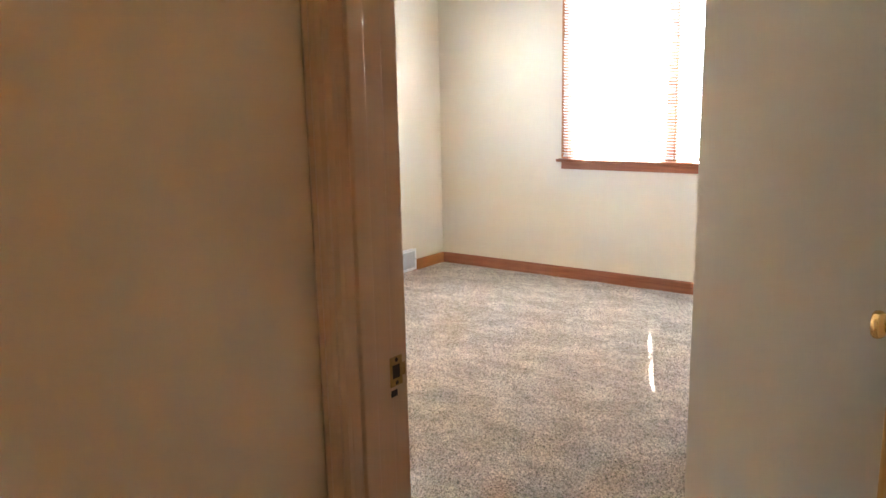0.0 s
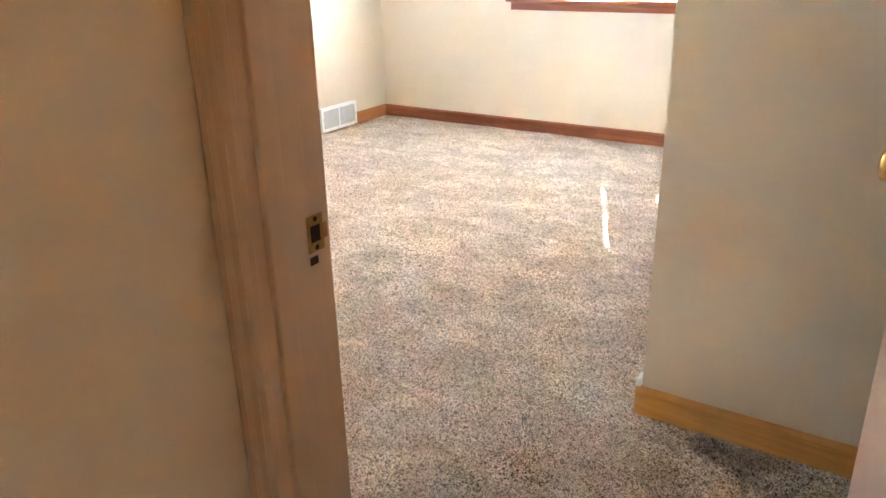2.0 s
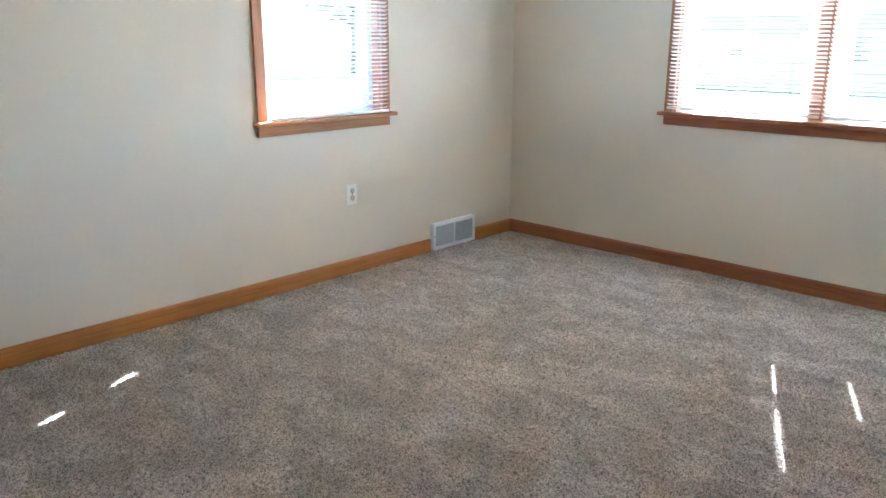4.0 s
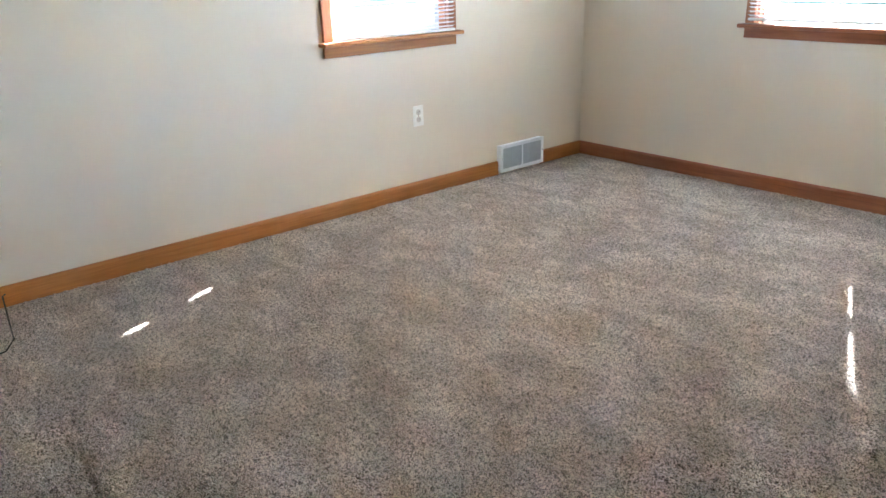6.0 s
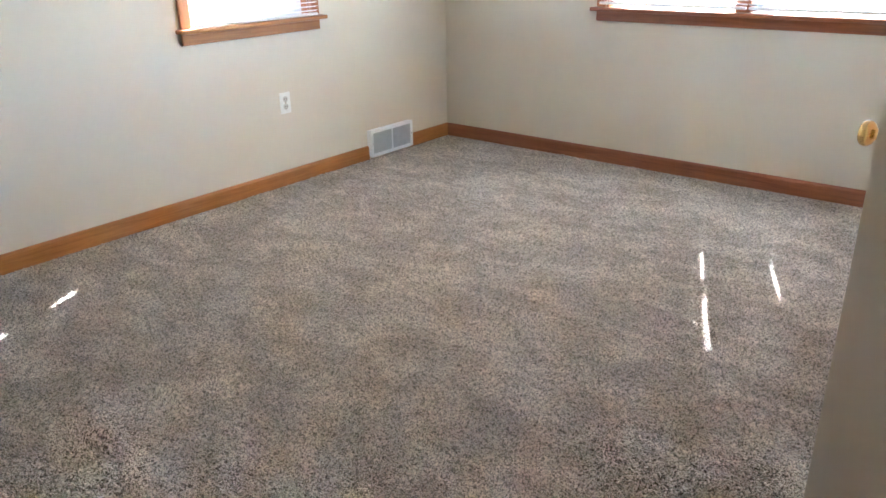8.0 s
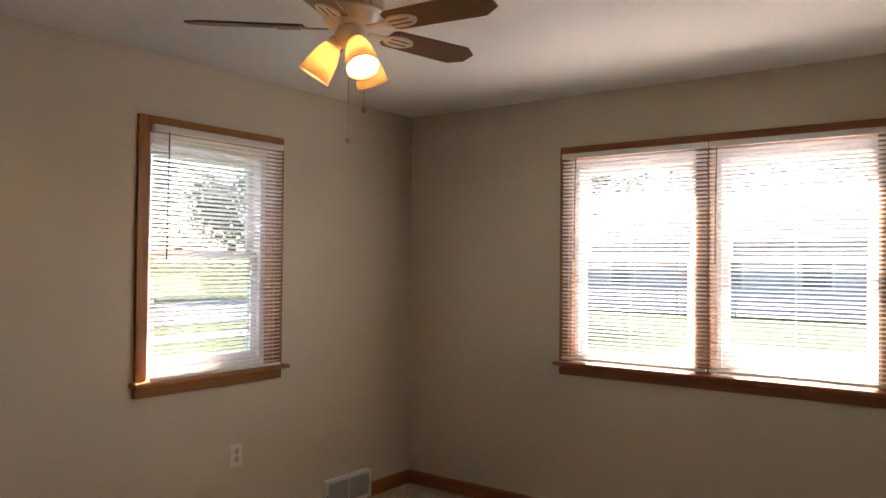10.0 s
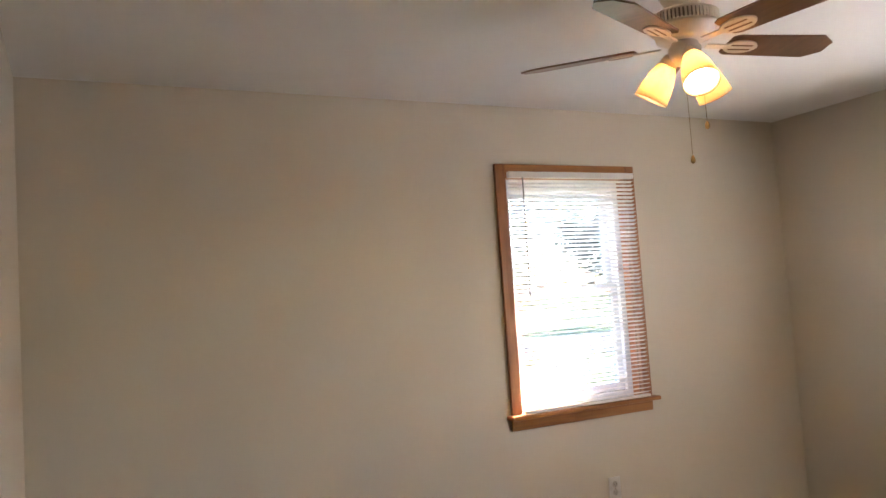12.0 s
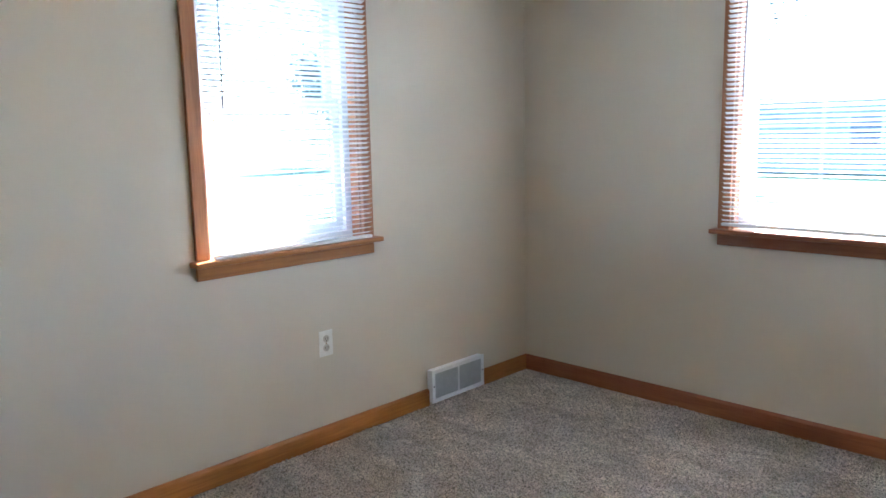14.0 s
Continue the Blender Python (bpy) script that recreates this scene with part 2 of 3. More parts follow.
def wall_with_holes(name, axis, plane0, plane1, a0, a1, z0, z1, holes, mat):
    """A wall slab between two planes of the axis, from a0 to a1, with (b0, b1, c0, c1) openings through it."""
    us = sorted({a0, a1, *[h[0] for h in holes], *[h[1] for h in holes]})
    zs = sorted({z0, z1, *[h[2] for h in holes], *[h[3] for h in holes]})
    bm = bmesh.new()
    solid = {}
    for i in range(len(us) - 1):
        for k in range(len(zs) - 1):
            u, z = (us[i] + us[i + 1]) / 2, (zs[k] + zs[k + 1]) / 2
            solid[i, k] = not any(h[0] < u < h[1] and h[2] < z < h[3] for h in holes)
    vert = {}

    def vv(i, k, s):
        key = (i, k, s)
        if key not in vert:
            p = (plane0, plane1)[s]
            vert[key] = bm.verts.new((p, us[i], zs[k]) if axis == "x" else (us[i], p, zs[k]))
        return vert[key]

    for (i, k), ok in solid.items():
        if not ok:
            continue
        for s in (0, 1):
            bm.faces.new([vv(i, k, s), vv(i + 1, k, s), vv(i + 1, k + 1, s), vv(i, k + 1, s)])
        for di, dk, e in ((-1, 0, ((0, 0), (0, 1))), (1, 0, ((1, 0), (1, 1))), (0, -1, ((0, 0), (1, 0))), (0, 1, ((0, 1), (1, 1)))):
            if not solid.get((i + di, k + dk), False):
                (p, q), (r, t) = e
                bm.faces.new([vv(i + p, k + q, 0), vv(i + r, k + t, 0), vv(i + r, k + t, 1), vv(i + p, k + q, 1)])
    bmesh.ops.recalc_face_normals(bm, faces=bm.faces)
    return part(name, bm, mat)


# ---- the large structure ----
H = 2.412
SOUTH, HALL_N, HALL_S = -4.032, -4.135, -5.45
CX, CY = 3.093, -2.955          # the closet's outer corner
EAST = 4.35
DX0, DX1, DOOR_H = 2.930, 3.712, 2.04

# window openings: start, end, sill, head
WA = (-1.928, -1.178, 0.895, 2.062)
WB = (1.170, 2.722, 0.895, 2.062)
MULL = (1.890, 1.970)
KY0, KY1 = -2.275, -1.515       # closet door

w = wall_with_holes("wall_west", "x", -0.16, 0.0, -5.6, 0.16, -0.55, H + 0.1, [WA], WALL)
tagged(w, "beige painted plaster wall with one window", "wall", kind="structure")
w = wall_with_holes("wall_north", "y", 0.0, 0.16, 0.0, EAST + 0.1, -0.55, H + 0.1, [WB], WALL)
tagged(w, "beige painted plaster wall with a double window", "wall", kind="structure")
w = wall_with_holes("wall_south", "y", HALL_N, SOUTH, 0.0, EAST, 0.0, H, [(DX0 - 0.018, DX1 + 0.018, -0.01, DOOR_H + 0.018)], WALL)
tagged(w, "beige painted wall with the room's doorway", "wall", kind="structure")
w = wall_with_holes("wall_closet_side", "x", CX, CX + 0.1, CY, 0.0, 0.0, H, [(KY0 - 0.016, KY1 + 0.016, -0.01, 2.05)], WALL)
tagged(w, "beige painted closet wall with a door", "wall", kind="structure")
w = wall_with_holes("wall_closet_end", "y", CY, CY + 0.1, CX + 0.1, EAST, 0.0, H, [], WALL)
tagged(w, "beige painted end wall of the closet", "wall", kind="structure")
w = wall_with_holes("wall_east", "x", EAST, EAST + 0.1, -5.6, 0.0, -0.55, H + 0.1, [], WALL)
tagged(w, "plain beige painted wall", "wall", kind="structure")
w = wall_with_holes("wall_hall", "y", HALL_S - 0.1, HALL_S, 0.0, EAST, 0.0, H, [], WALL)
tagged(w, "plain beige painted hallway wall", "wall", kind="structure")
w = wall_with_holes("wall_hall_side", "x", 2.768, 2.868, HALL_S, HALL_N, 0.0, H, [], WALL)
tagged(w, "beige painted hallway wall beside the doorway", "wall", kind="structure")
tagged(part("ceiling", boxes((-0.0, EAST, -5.6, 0.0, H, H + 0.1)), CEIL), "off-white painted flat ceiling", "ceiling", kind="structure")
tagged(part("roof_slab", boxes((-0.45, EAST + 0.1, -5.7, 0.45, H + 0.1, H + 0.3)), SHINGLE), "shingled flat roof over the rooms", "roof", kind="structure")
tagged(part("subfloor", boxes((0.0, EAST, -5.6, 0.0, -0.3, -0.03)), CONCRETE), "concrete slab under the carpet", "floor", kind="structure")


def carpet():
    """Cut-pile carpet: a fine grid of uneven tufts with a few creases left by feet and wheels."""
    rng = np.random.default_rng(4)
    step = 0.0056
    nx, ny = int(EAST / step) + 1, int(4.4 / step) + 1
    x = np.linspace(0.0, EAST, nx)
    y = np.linspace(-4.4, 0.0, ny)
    gx, gy = np.meshgrid(x, y, indexing="ij")
    # twisted tufts: noise kept to wavelengths of 12 to 30 mm
    spec = np.fft.rfft2(rng.normal(0, 1, gx.shape))
    kx, ky = np.fft.fftfreq(nx, step)[:, None], np.fft.rfftfreq(ny, step)[None, :]
    wave = np.hypot(kx * 1.15, ky * 0.9)
    k = np.fft.irfft2(spec * np.exp(-((wave - 56) / 22) ** 2), s=gx.shape)
    k /= k.std()
    z = 0.0046 * np.clip(k, -1.6, 1.2) + rng.normal(0, 0.0007, gx.shape)
    for m in (22, 56):
        c = rng.normal(0, 1, (nx // m + 3, ny // m + 3))
        fx, fy = np.arange(nx) / m, np.arange(ny) / m
        ix, iy = fx.astype(int), fy.astype(int)
        tx, ty = (fx - ix)[:, None], (fy - iy)[None, :]
        tx, ty = tx * tx * (3 - 2 * tx), ty * ty * (3 - 2 * ty)
        z += 0.0016 * ((c[ix][:, iy] * (1 - tx) + c[ix + 1][:, iy] * tx) * (1 - ty) + (c[ix][:, iy + 1] * (1 - tx) + c[ix + 1][:, iy + 1] * tx) * ty)
    creases = [((1.28, -3.305), (1.68, -3.365), 0.010), ((2.70, -2.46), (2.665, -2.72), 0.010), ((2.89, -2.97), (2.89, -3.42), 0.011),
               ((3.22, -3.30), (3.28, -3.60), 0.009), ((3.41, -3.06), (3.40, -3.46), 0.010), ((0.52, -3.62), (1.30, -3.655), 0.009),
               ((1.27, -3.65), (1.75, -3.67), 0.008), ((1.1, -3.47), (1.3, -3.50), 0.007), ((2.45, -2.36), (2.85, -2.33), 0.007),
               ((0.62, -3.70), (1.5, -3.76), 0.006), ((2.3, -2.52), (2.6, -2.46), 0.006)]
    for (ax, ay), (bx, by), depth in creases:
        d = np.array((bx - ax, by - ay))
        n = np.hypot(*d)
        t = np.clip(((gx - ax) * d[0] + (gy - ay) * d[1]) / n ** 2, 0, 1)
        wob = 0.012 * np.sin(t * 9 + ax * 7)
        dist = np.hypot(gx - ax - t * d[0] + wob * d[1] / n, gy - ay - t * d[1] - wob * d[0] / n)
        z -= 2.0 * depth * np.exp(-(dist / 0.009) ** 2)
    jit = rng.normal(0, 0.0011, (2, nx, ny))
    co = np.stack([gx + jit[0], gy + jit[1], z - 0.002], -1).reshape(-1, 3)
    i = np.arange(nx * ny).reshape(nx, ny)
    faces = np.stack([i[:-1, :-1], i[1:, :-1], i[1:, 1:], i[:-1, 1:]], -1).reshape(-1, 4)
    me = bpy.data.meshes.new("floor")
    me.vertices.add(len(co))
    me.vertices.foreach_set("co", co.astype(np.float32).ravel())
    me.loops.add(faces.size)
    me.loops.foreach_set("vertex_index", faces.astype(np.int32).ravel())
    me.polygons.add(len(faces))
    me.polygons.foreach_set("loop_start", np.arange(0, faces.size, 4, dtype=np.int32))
    me.update(calc_edges=True)
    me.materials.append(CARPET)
    return tagged(new("floor", me), "grey-beige cut-pile carpet with footprints and creases", "carpet", kind="structure")


carpet()
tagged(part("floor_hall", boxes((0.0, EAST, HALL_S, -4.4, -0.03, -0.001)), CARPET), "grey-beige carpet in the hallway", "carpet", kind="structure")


def baseboard(name, axis, a0, a1, face, out, mat):
    """A board with an eased top edge along a wall: axis 'x' or 'y' is its run."""
    t, h = 0.014, 0.085
    prof = [(0, 0.0), (t, 0.0), (t, h - 0.012), (t - 0.005, h - 0.003), (t - 0.009, h), (0, h)]
    bm = bmesh.new()
    ends = []
    for a in (a0, a1):
        ends.append([bm.verts.new((a, face + out * p, z) if axis == "x" else (face + out * p, a, z)) for p, z in prof])
    n = len(prof)
    for i in range(n):
        bm.faces.new((ends[0][i], ends[0][(i + 1) % n], ends[1][(i + 1) % n], ends[1][i]))
    bm.faces.new(ends[0])
    bm.faces.new(ends[1])
    bmesh.ops.recalc_face_normals(bm, faces=bm.faces)
    return tagged(part(name, bm, mat), "orange-brown stained wooden baseboard", "baseboard", kind="structure")


VY0, VY1 = -0.792, -0.404
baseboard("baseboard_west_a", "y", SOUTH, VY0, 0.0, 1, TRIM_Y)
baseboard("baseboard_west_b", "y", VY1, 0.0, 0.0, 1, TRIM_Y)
baseboard("baseboard_north", "x", 0.014, CX, 0.0, -1, TRIM_X_SHADED)
baseboard("baseboard_south", "x", 0.014, DX0 - 0.06, SOUTH, 1, TRIM_X_SHADED)
baseboard("baseboard_closet_end", "x", CX - 0.014, EAST, CY, -1, TRIM_HALL_LIT)
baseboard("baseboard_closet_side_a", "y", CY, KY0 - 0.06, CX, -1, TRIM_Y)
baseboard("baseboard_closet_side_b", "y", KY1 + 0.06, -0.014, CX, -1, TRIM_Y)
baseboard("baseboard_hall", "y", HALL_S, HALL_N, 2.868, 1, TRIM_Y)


# ---- windows ----
def window(name, at, width, height, lights, label):
    """A wooden-trimmed window with vinyl sashes. Local x runs along the wall, y into the room, z up from the stool;
    lights are the (start, end) of each pair of sashes."""
    win = thing(name, at, label, "window", kind="structure")
    c = 0.056
    dep = 0.16
    part("casing_side", boxes((-c, 0, 0, 0.018, 0, height + c), bevel=0.004), TRIM_Z, win)
    part("casing_side", boxes((width, width + c, 0, 0.018, 0, height + c), bevel=0.004), TRIM_Z, win)
    part("casing_head", boxes((0.001, width - 0.001, 0, 0.017, height, height + c), bevel=0.004), TRIM_X_SHADED if lights[1:] else TRIM_Y, win)
    run = TRIM_X_SHADED if lights[1:] else TRIM_Y
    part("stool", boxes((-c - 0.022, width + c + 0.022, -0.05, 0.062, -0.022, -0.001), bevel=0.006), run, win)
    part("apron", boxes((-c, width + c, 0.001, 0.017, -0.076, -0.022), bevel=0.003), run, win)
    part("jamb_liner", boxes((0.0, 0.012, -dep, -0.001, 0, height)), TRIM_Z, win)
    part("jamb_liner", boxes((width - 0.012, width, -dep, -0.001, 0, height)), TRIM_Z, win)
    part("head_liner", boxes((0.013, width - 0.013, -dep, -0.001, height - 0.012, height)), run, win)
    for i in range(len(lights) - 1):
        part("mullion", boxes((lights[i][1], lights[i + 1][0], -dep, 0.012, 0.0, height), bevel=0.004), TRIM_Z, win)
    rail = 0.585
    fw = 0.022 if lights[1:] else 0.034
    for l0, l1 in lights:
        l0, l1 = l0 + 0.013, l1 - 0.013
        part("outer_frame", boxes((l0, l0 + fw, -0.14, -0.05, 0, height - 0.013), (l1 - fw, l1, -0.14, -0.05, 0, height - 0.013),
                                  (l0 + fw, l1 - fw, -0.14, -0.05, 0, 0.036), (l0 + fw, l1 - fw, -0.14, -0.05, height - 0.065, height - 0.013)), VINYL, win, "white vinyl frame")
        for z0, z1, y in ((0.037, rail + 0.018, -0.085), (rail - 0.018, height - 0.066, -0.125)):
            s0, s1, t = l0 + fw + 0.001, l1 - fw - 0.001, 0.04 if fw > 0.03 else 0.031
            sash = part("sash", boxes((s0, s0 + t, y - 0.015, y + 0.015, z0, z1), (s1 - t, s1, y - 0.015, y + 0.015, z0, z1),
                                      (s0 + t, s1 - t, y - 0.015, y + 0.015, z0, z0 + t), (s0 + t, s1 - t, y - 0.015, y + 0.015, z1 - t * 0.9, z1)), VINYL, win, "white vinyl sash")
            pane = part("pane", boxes((s0 + t - 0.004, s1 - t + 0.004, y - 0.003, y + 0.003, z0 + t - 0.004, z1 - t + 0.004)), GLASS, sash, "blue-grey glass that dims the view outside")
            pane.visible_shadow = False
        for f in (0.28, 0.72):
            x = l0 + (l1 - l0) * f
            part("sash_latch", boxes((x - 0.022, x + 0.022, -0.084, -0.06, rail + 0.02, rail + 0.032), bevel=0.003), DIRT, win, "small dark latch")
    return win


def blind(at, length, height, wand_at, label, notch=None, wand_len=0.62):
    """A horizontal mini blind hanging in front of its window: local x along it, y into the room, z up from its bottom rail."""
    b = thing("window_blind", at, label, "blind", "mini blinds in the windows")
    part("headrail", boxes((0, length, -0.013, 0.015, height - 0.03, height), bevel=0.003), SLAT, b)
    part("bottom_rail", boxes((0.002, length - 0.002, -0.012, 0.012, 0.0, 0.014), bevel=0.004), SLAT, b)
    pitch = 0.0205
    rng = random.Random(round(length * 1000))

    def slat_mesh(spans):
        bm = bmesh.new()
        for x0, x1 in spans:
            top, low = [], []
            for x in (x0, x1):
                row, under = [], []
                for k in range(5):
                    u = k / 2 - 1
                    row.append(bm.verts.new((x, 0.0125 * u, 0.0022 * (1 - u * u))))
                    under.append(bm.verts.new((x, 0.0125 * u, 0.0022 * (1 - u * u) - 0.0006)))
                top.append(row)
                low.append(under)
            for k in range(4):
                bm.faces.new((top[0][k], top[1][k], top[1][k + 1], top[0][k + 1]))
                bm.faces.new((low[0][k], low[0][k + 1], low[1][k + 1], low[1][k]))
            for k in (0, 4):
                bm.faces.new((top[0][k], top[1][k], low[1][k], low[0][k]))
        bmesh.ops.recalc_face_normals(bm, faces=bm.faces)
        me = bpy.data.meshes.new("slat")
        bm.to_mesh(me)
        bm.free()
        me.materials.append(SLAT)
        return me

    whole = slat_mesh([(0.0, length)])
    split = slat_mesh([(0.0, notch[0] - notch[3] / 2), (notch[0] + notch[3] / 2, length)]) if notch else whole
    z = 0.026
    while z < height - 0.035:
        me = split if notch and notch[1] < z < notch[2] and not 0.415 < z < 0.505 else whole
        s = new("slat", me)
        s.parent = b
        s.matrix_basis = pose(rng.uniform(-0.0012, 0.0012), 0, z + rng.uniform(-0.001, 0.001), 21 + rng.uniform(-3, 3), rng.uniform(-0.05, 0.05), 0)
        z += pitch
    for f in (0.07, 0.5, 0.93):
        for y in (-0.0135, 0.0135):
            part("ladder_cord", tube([(length * f, y, 0.012), (length * f, y, height - 0.03)], 0.0007, 4), CORD, b)
    part("tilt_wand", tube([(wand_at, 0.022, height - 0.03), (wand_at + 0.004, 0.024, height - 0.35), (wand_at + 0.006, 0.022, height - wand_len)], 0.0032, 8), WAND, b, "thin grey tilt wand")
    return b


wa_h = WA[3] - WA[2]
win_a = pose(0.0, WA[1], WA[2], 0, 0, -90)
window("window_1", win_a, WA[1] - WA[0], wa_h, [(0.0, WA[1] - WA[0])], "single sash window with orange-brown wooden trim")
win_b = pose(WB[1], 0.0, WB[2], 0, 0, 180)
wb_w = WB[1] - WB[0]
window("window_2", win_b, wb_w, wa_h, [(0.0, WB[1] - MULL[1]), (WB[1] - MULL[0], wb_w)], "double sash window with reddish-brown wooden trim")
blind(pose(0.038, -1.155, WA[2] + 0.001, 0, 0, -90), 0.771, wa_h + 0.012, 0.70, "white horizontal mini blind over the single window, open", None, 0.62)
blind(pose(1.957, -0.036, WB[2] + 0.016, 0, 0, 180), 0.815, wa_h - 0.003, 0.725, "white horizontal mini blind over half of the double window", (1.957 - 1.803, 0.10, 0.935, 0.0066), 0.6)
blind(pose(2.780, -0.036, WB[2] + 0.016, 0, 0, 180), 0.813, wa_h - 0.003, 0.77, "white horizontal mini blind beside the first of the double window", (2.780 - 2.096, 0.06, 0.405, 0.0068), 0.62)


# ---- doors ----
def frame_set():
    """The room doorway's jambs, stops and casings."""
    t = 0.018
    jl = tagged(part("door_jamb_latch_side", boxes((DX0 - t, DX0, HALL_N - 0.002, SOUTH + 0.002, 0, DOOR_H), (DX0, DX0 + 0.011, SOUTH - 0.085, SOUTH - 0.05, 0, DOOR_H - 0.002), bevel=0.0025), JAMB_WOOD),
                "dark varnished wooden door jamb with a worn edge", "door jamb", kind="structure")
    tagged(part("door_jamb_hinge_side", boxes((DX1, DX1 + t, HALL_N - 0.002, SOUTH + 0.002, 0, DOOR_H), (DX1 - 0.031, DX1, SOUTH - 0.085, SOUTH - 0.05, 0, DOOR_H - 0.002), bevel=0.0025), PINE),
           "light pine door jamb with visible grain", "door jamb", kind="structure")
    tagged(part("door_head_jamb", boxes((DX0, DX1, HALL_N, SOUTH, DOOR_H, DOOR_H + t)), JAMB_WOOD), "dark varnished door head", "door jamb", kind="structure")
    c = 0.06
    for side, y0, y1, right in (("room", SOUTH, SOUTH + 0.040, TRIM_Z), ("hall", HALL_N - 0.018, HALL_N, WHITE_TRIM)):
        for x0, x1, mat, lab in (((DX0 - 0.002 - c) if side == "room" else 2.869, DX0 - 0.001, JAMB_WOOD, "dark varnished fluted door casing"), (DX1 + 0.005, DX1 + 0.005 + c, right, "pale painted door casing" if side == "hall" else "stained door casing")):
            out = y0 if side == "hall" else y1
            s = 1 if side == "hall" else -1
            d = abs(y1 - y0)
            prof = [(0, d * 0.55), (0.12, d * 0.8), (0.22, d), (0.32, d * 0.82), (0.42, d * 0.98), (0.62, d * 0.92), (0.74, d * 0.7), (0.86, d * 0.82), (1.0, d * 0.6)]
            if side == "room":
                prof = prof[:-2] + [(0.9, d), (1.0, d)] if x1 < 3.2 else [(0, d), (0.1, d)] + prof[2:]
            base = y1 if side == "hall" else y0
            bm = bmesh.new()
            rows = []
            for z in (0.0, DOOR_H + 0.005 + c):
                row = [bm.verts.new((x0, base, z))]
                row += [bm.verts.new((x0 + (x1 - x0) * u, base - s * dd, z)) for u, dd in prof]
                row.append(bm.verts.new((x1, base, z)))
                rows.append(row)
            n = len(rows[0])
            for i in range(n):
                bm.faces.new((rows[0][i], rows[0][(i + 1) % n], rows[1][(i + 1) % n], rows[1][i]))
            bm.faces.new(rows[0])
            bm.faces.new(rows[1])
            bmesh.ops.recalc_face_normals(bm, faces=bm.faces)
            tagged(part("door_casing_" + side, bm, mat), lab, "door casing", kind="structure")
        tagged(part("door_casing_head_" + side, boxes((DX0 - 0.004, DX1 + 0.004, y0 + 0.001, y1 - 0.001, DOOR_H + 0.005, DOOR_H + 0.005 + c), bevel=0.004), JAMB_WOOD), "dark varnished door head casing", "door casing", kind="structure")
    return jl


frame_set()

strike = thing("strike_plate", pose(DX0, SOUTH + 0.007, 0.858), "worn brass strike plate screwed to the jamb", "strike plate")
part("plate", boxes((0.0, 0.0022, -0.014, 0.018, -0.027, 0.027), bevel=0.0008), BRASS_DULL, strike)
part("lip", boxes((-0.0005, 0.0028, 0.018, 0.026, -0.012, 0.012), bevel=0.001), BRASS_DULL, strike)
part("latch_hole", boxes((0.0022, 0.0028, -0.009, 0.010, -0.012, 0.012)), DARK, strike, "dark latch hole")
for zz in (-0.021, 0.021):
    part("screw", lathe([(0, 0.0016), (0.0035, 0.001), (0.004, 0)], 10, pose(0.0022, 0.002, zz, 0, 90, 0)), DARK, strike, "dark screw head")
part("old_mortise", boxes((0.0, 0.0008, -0.012, 0.004, -0.046, -0.034)), DARK, strike, "dark chipped mortise")

KNOB = [(0.0, 0.0), (0.031, 0.0), (0.0325, 0.003), (0.030, 0.006), (0.022, 0.008), (0.013, 0.010), (0.011, 0.014), (0.011, 0.028), (0.014, 0.032), (0.022, 0.036), (0.0275, 0.043), (0.029, 0.050), (0.0275, 0.057), (0.022, 0.062), (0.010, 0.0645), (0.0, 0.065)]


def door(name, at, width, height, knob_z, label, hinge_z=(0.25, 1.8)):
    """A flush door. Local x runs from the hinge to the free edge, the slab lies at y 0 to 0.035, z up from the floor."""
    d = thing(name, at, label, "door", kind="structure")
    part("slab", boxes((0.003, width, 0, 0.035, 0.012, height), bevel=0.002), DOOR_SHEEN, d, "reddish varnished flush slab")
    for y, turn in ((0.0, 90), (0.035, -90)):
        part("door_knob", lathe(KNOB, 28, pose(width - 0.062, y, knob_z, turn, 0, 0)), BRASS, d, "polished brass knob", smooth=True)
    part("latch_plate", boxes((width - 0.0005, width + 0.0012, 0.006, 0.029, knob_z - 0.028, knob_z + 0.028)), BRASS_DULL, d, "brass latch plate")
    for z in hinge_z:
        part("hinge", lathe([(0, -0.045), (0.0055, -0.045), (0.0055, 0.045), (0, 0.045)], 10, pose(0.0, 0.037, z)), BRASS_DULL, d, "brass hinge barrel")
    return d


# the room's door stands open into the room, hinged at the far jamb; its hall face looks along -x
door("door_1", pose(DX1 - 0.036, SOUTH + 0.02, 0, 0, 0, 93.8) @ Matrix.Translation((0, -0.036, 0)), 0.765, 2.03, 0.868, "open reddish-brown varnished flush door with brass knobs")
# the closet door stands a little ajar
door("door_2", pose(CX + 0.006, KY1 - 0.003, 0, 0, 0, -90 - 8.0), 0.75, 2.03, 0.852, "brown varnished closet door standing slightly ajar")
for y0, y1 in ((KY0 - 0.07, KY0 - 0.012), (KY1 + 0.012, KY1 + 0.07)):
    tagged(part("closet_casing", boxes((CX - 0.016, CX, y0, y1, 0, 2.11), bevel=0.003), TRIM_Z), "stained wooden closet door casing", "door casing", kind="structure")
tagged(part("closet_casing_head", boxes((CX - 0.015, CX, KY0 - 0.012, KY1 + 0.012, 2.05, 2.11), bevel=0.003), TRIM_Y), "stained wooden closet head casing", "door casing", kind="structure")
# Small white block on the corner, just above the baseboard.
tagged(part("corner_block", boxes((CX - 0.015, CX - 0.001, CY - 0.010, CY + 0.03, 0.086, 0.112), bevel=0.003), VINYL), "small white block above the baseboard at the wall corner", "wall corner", kind="structure")


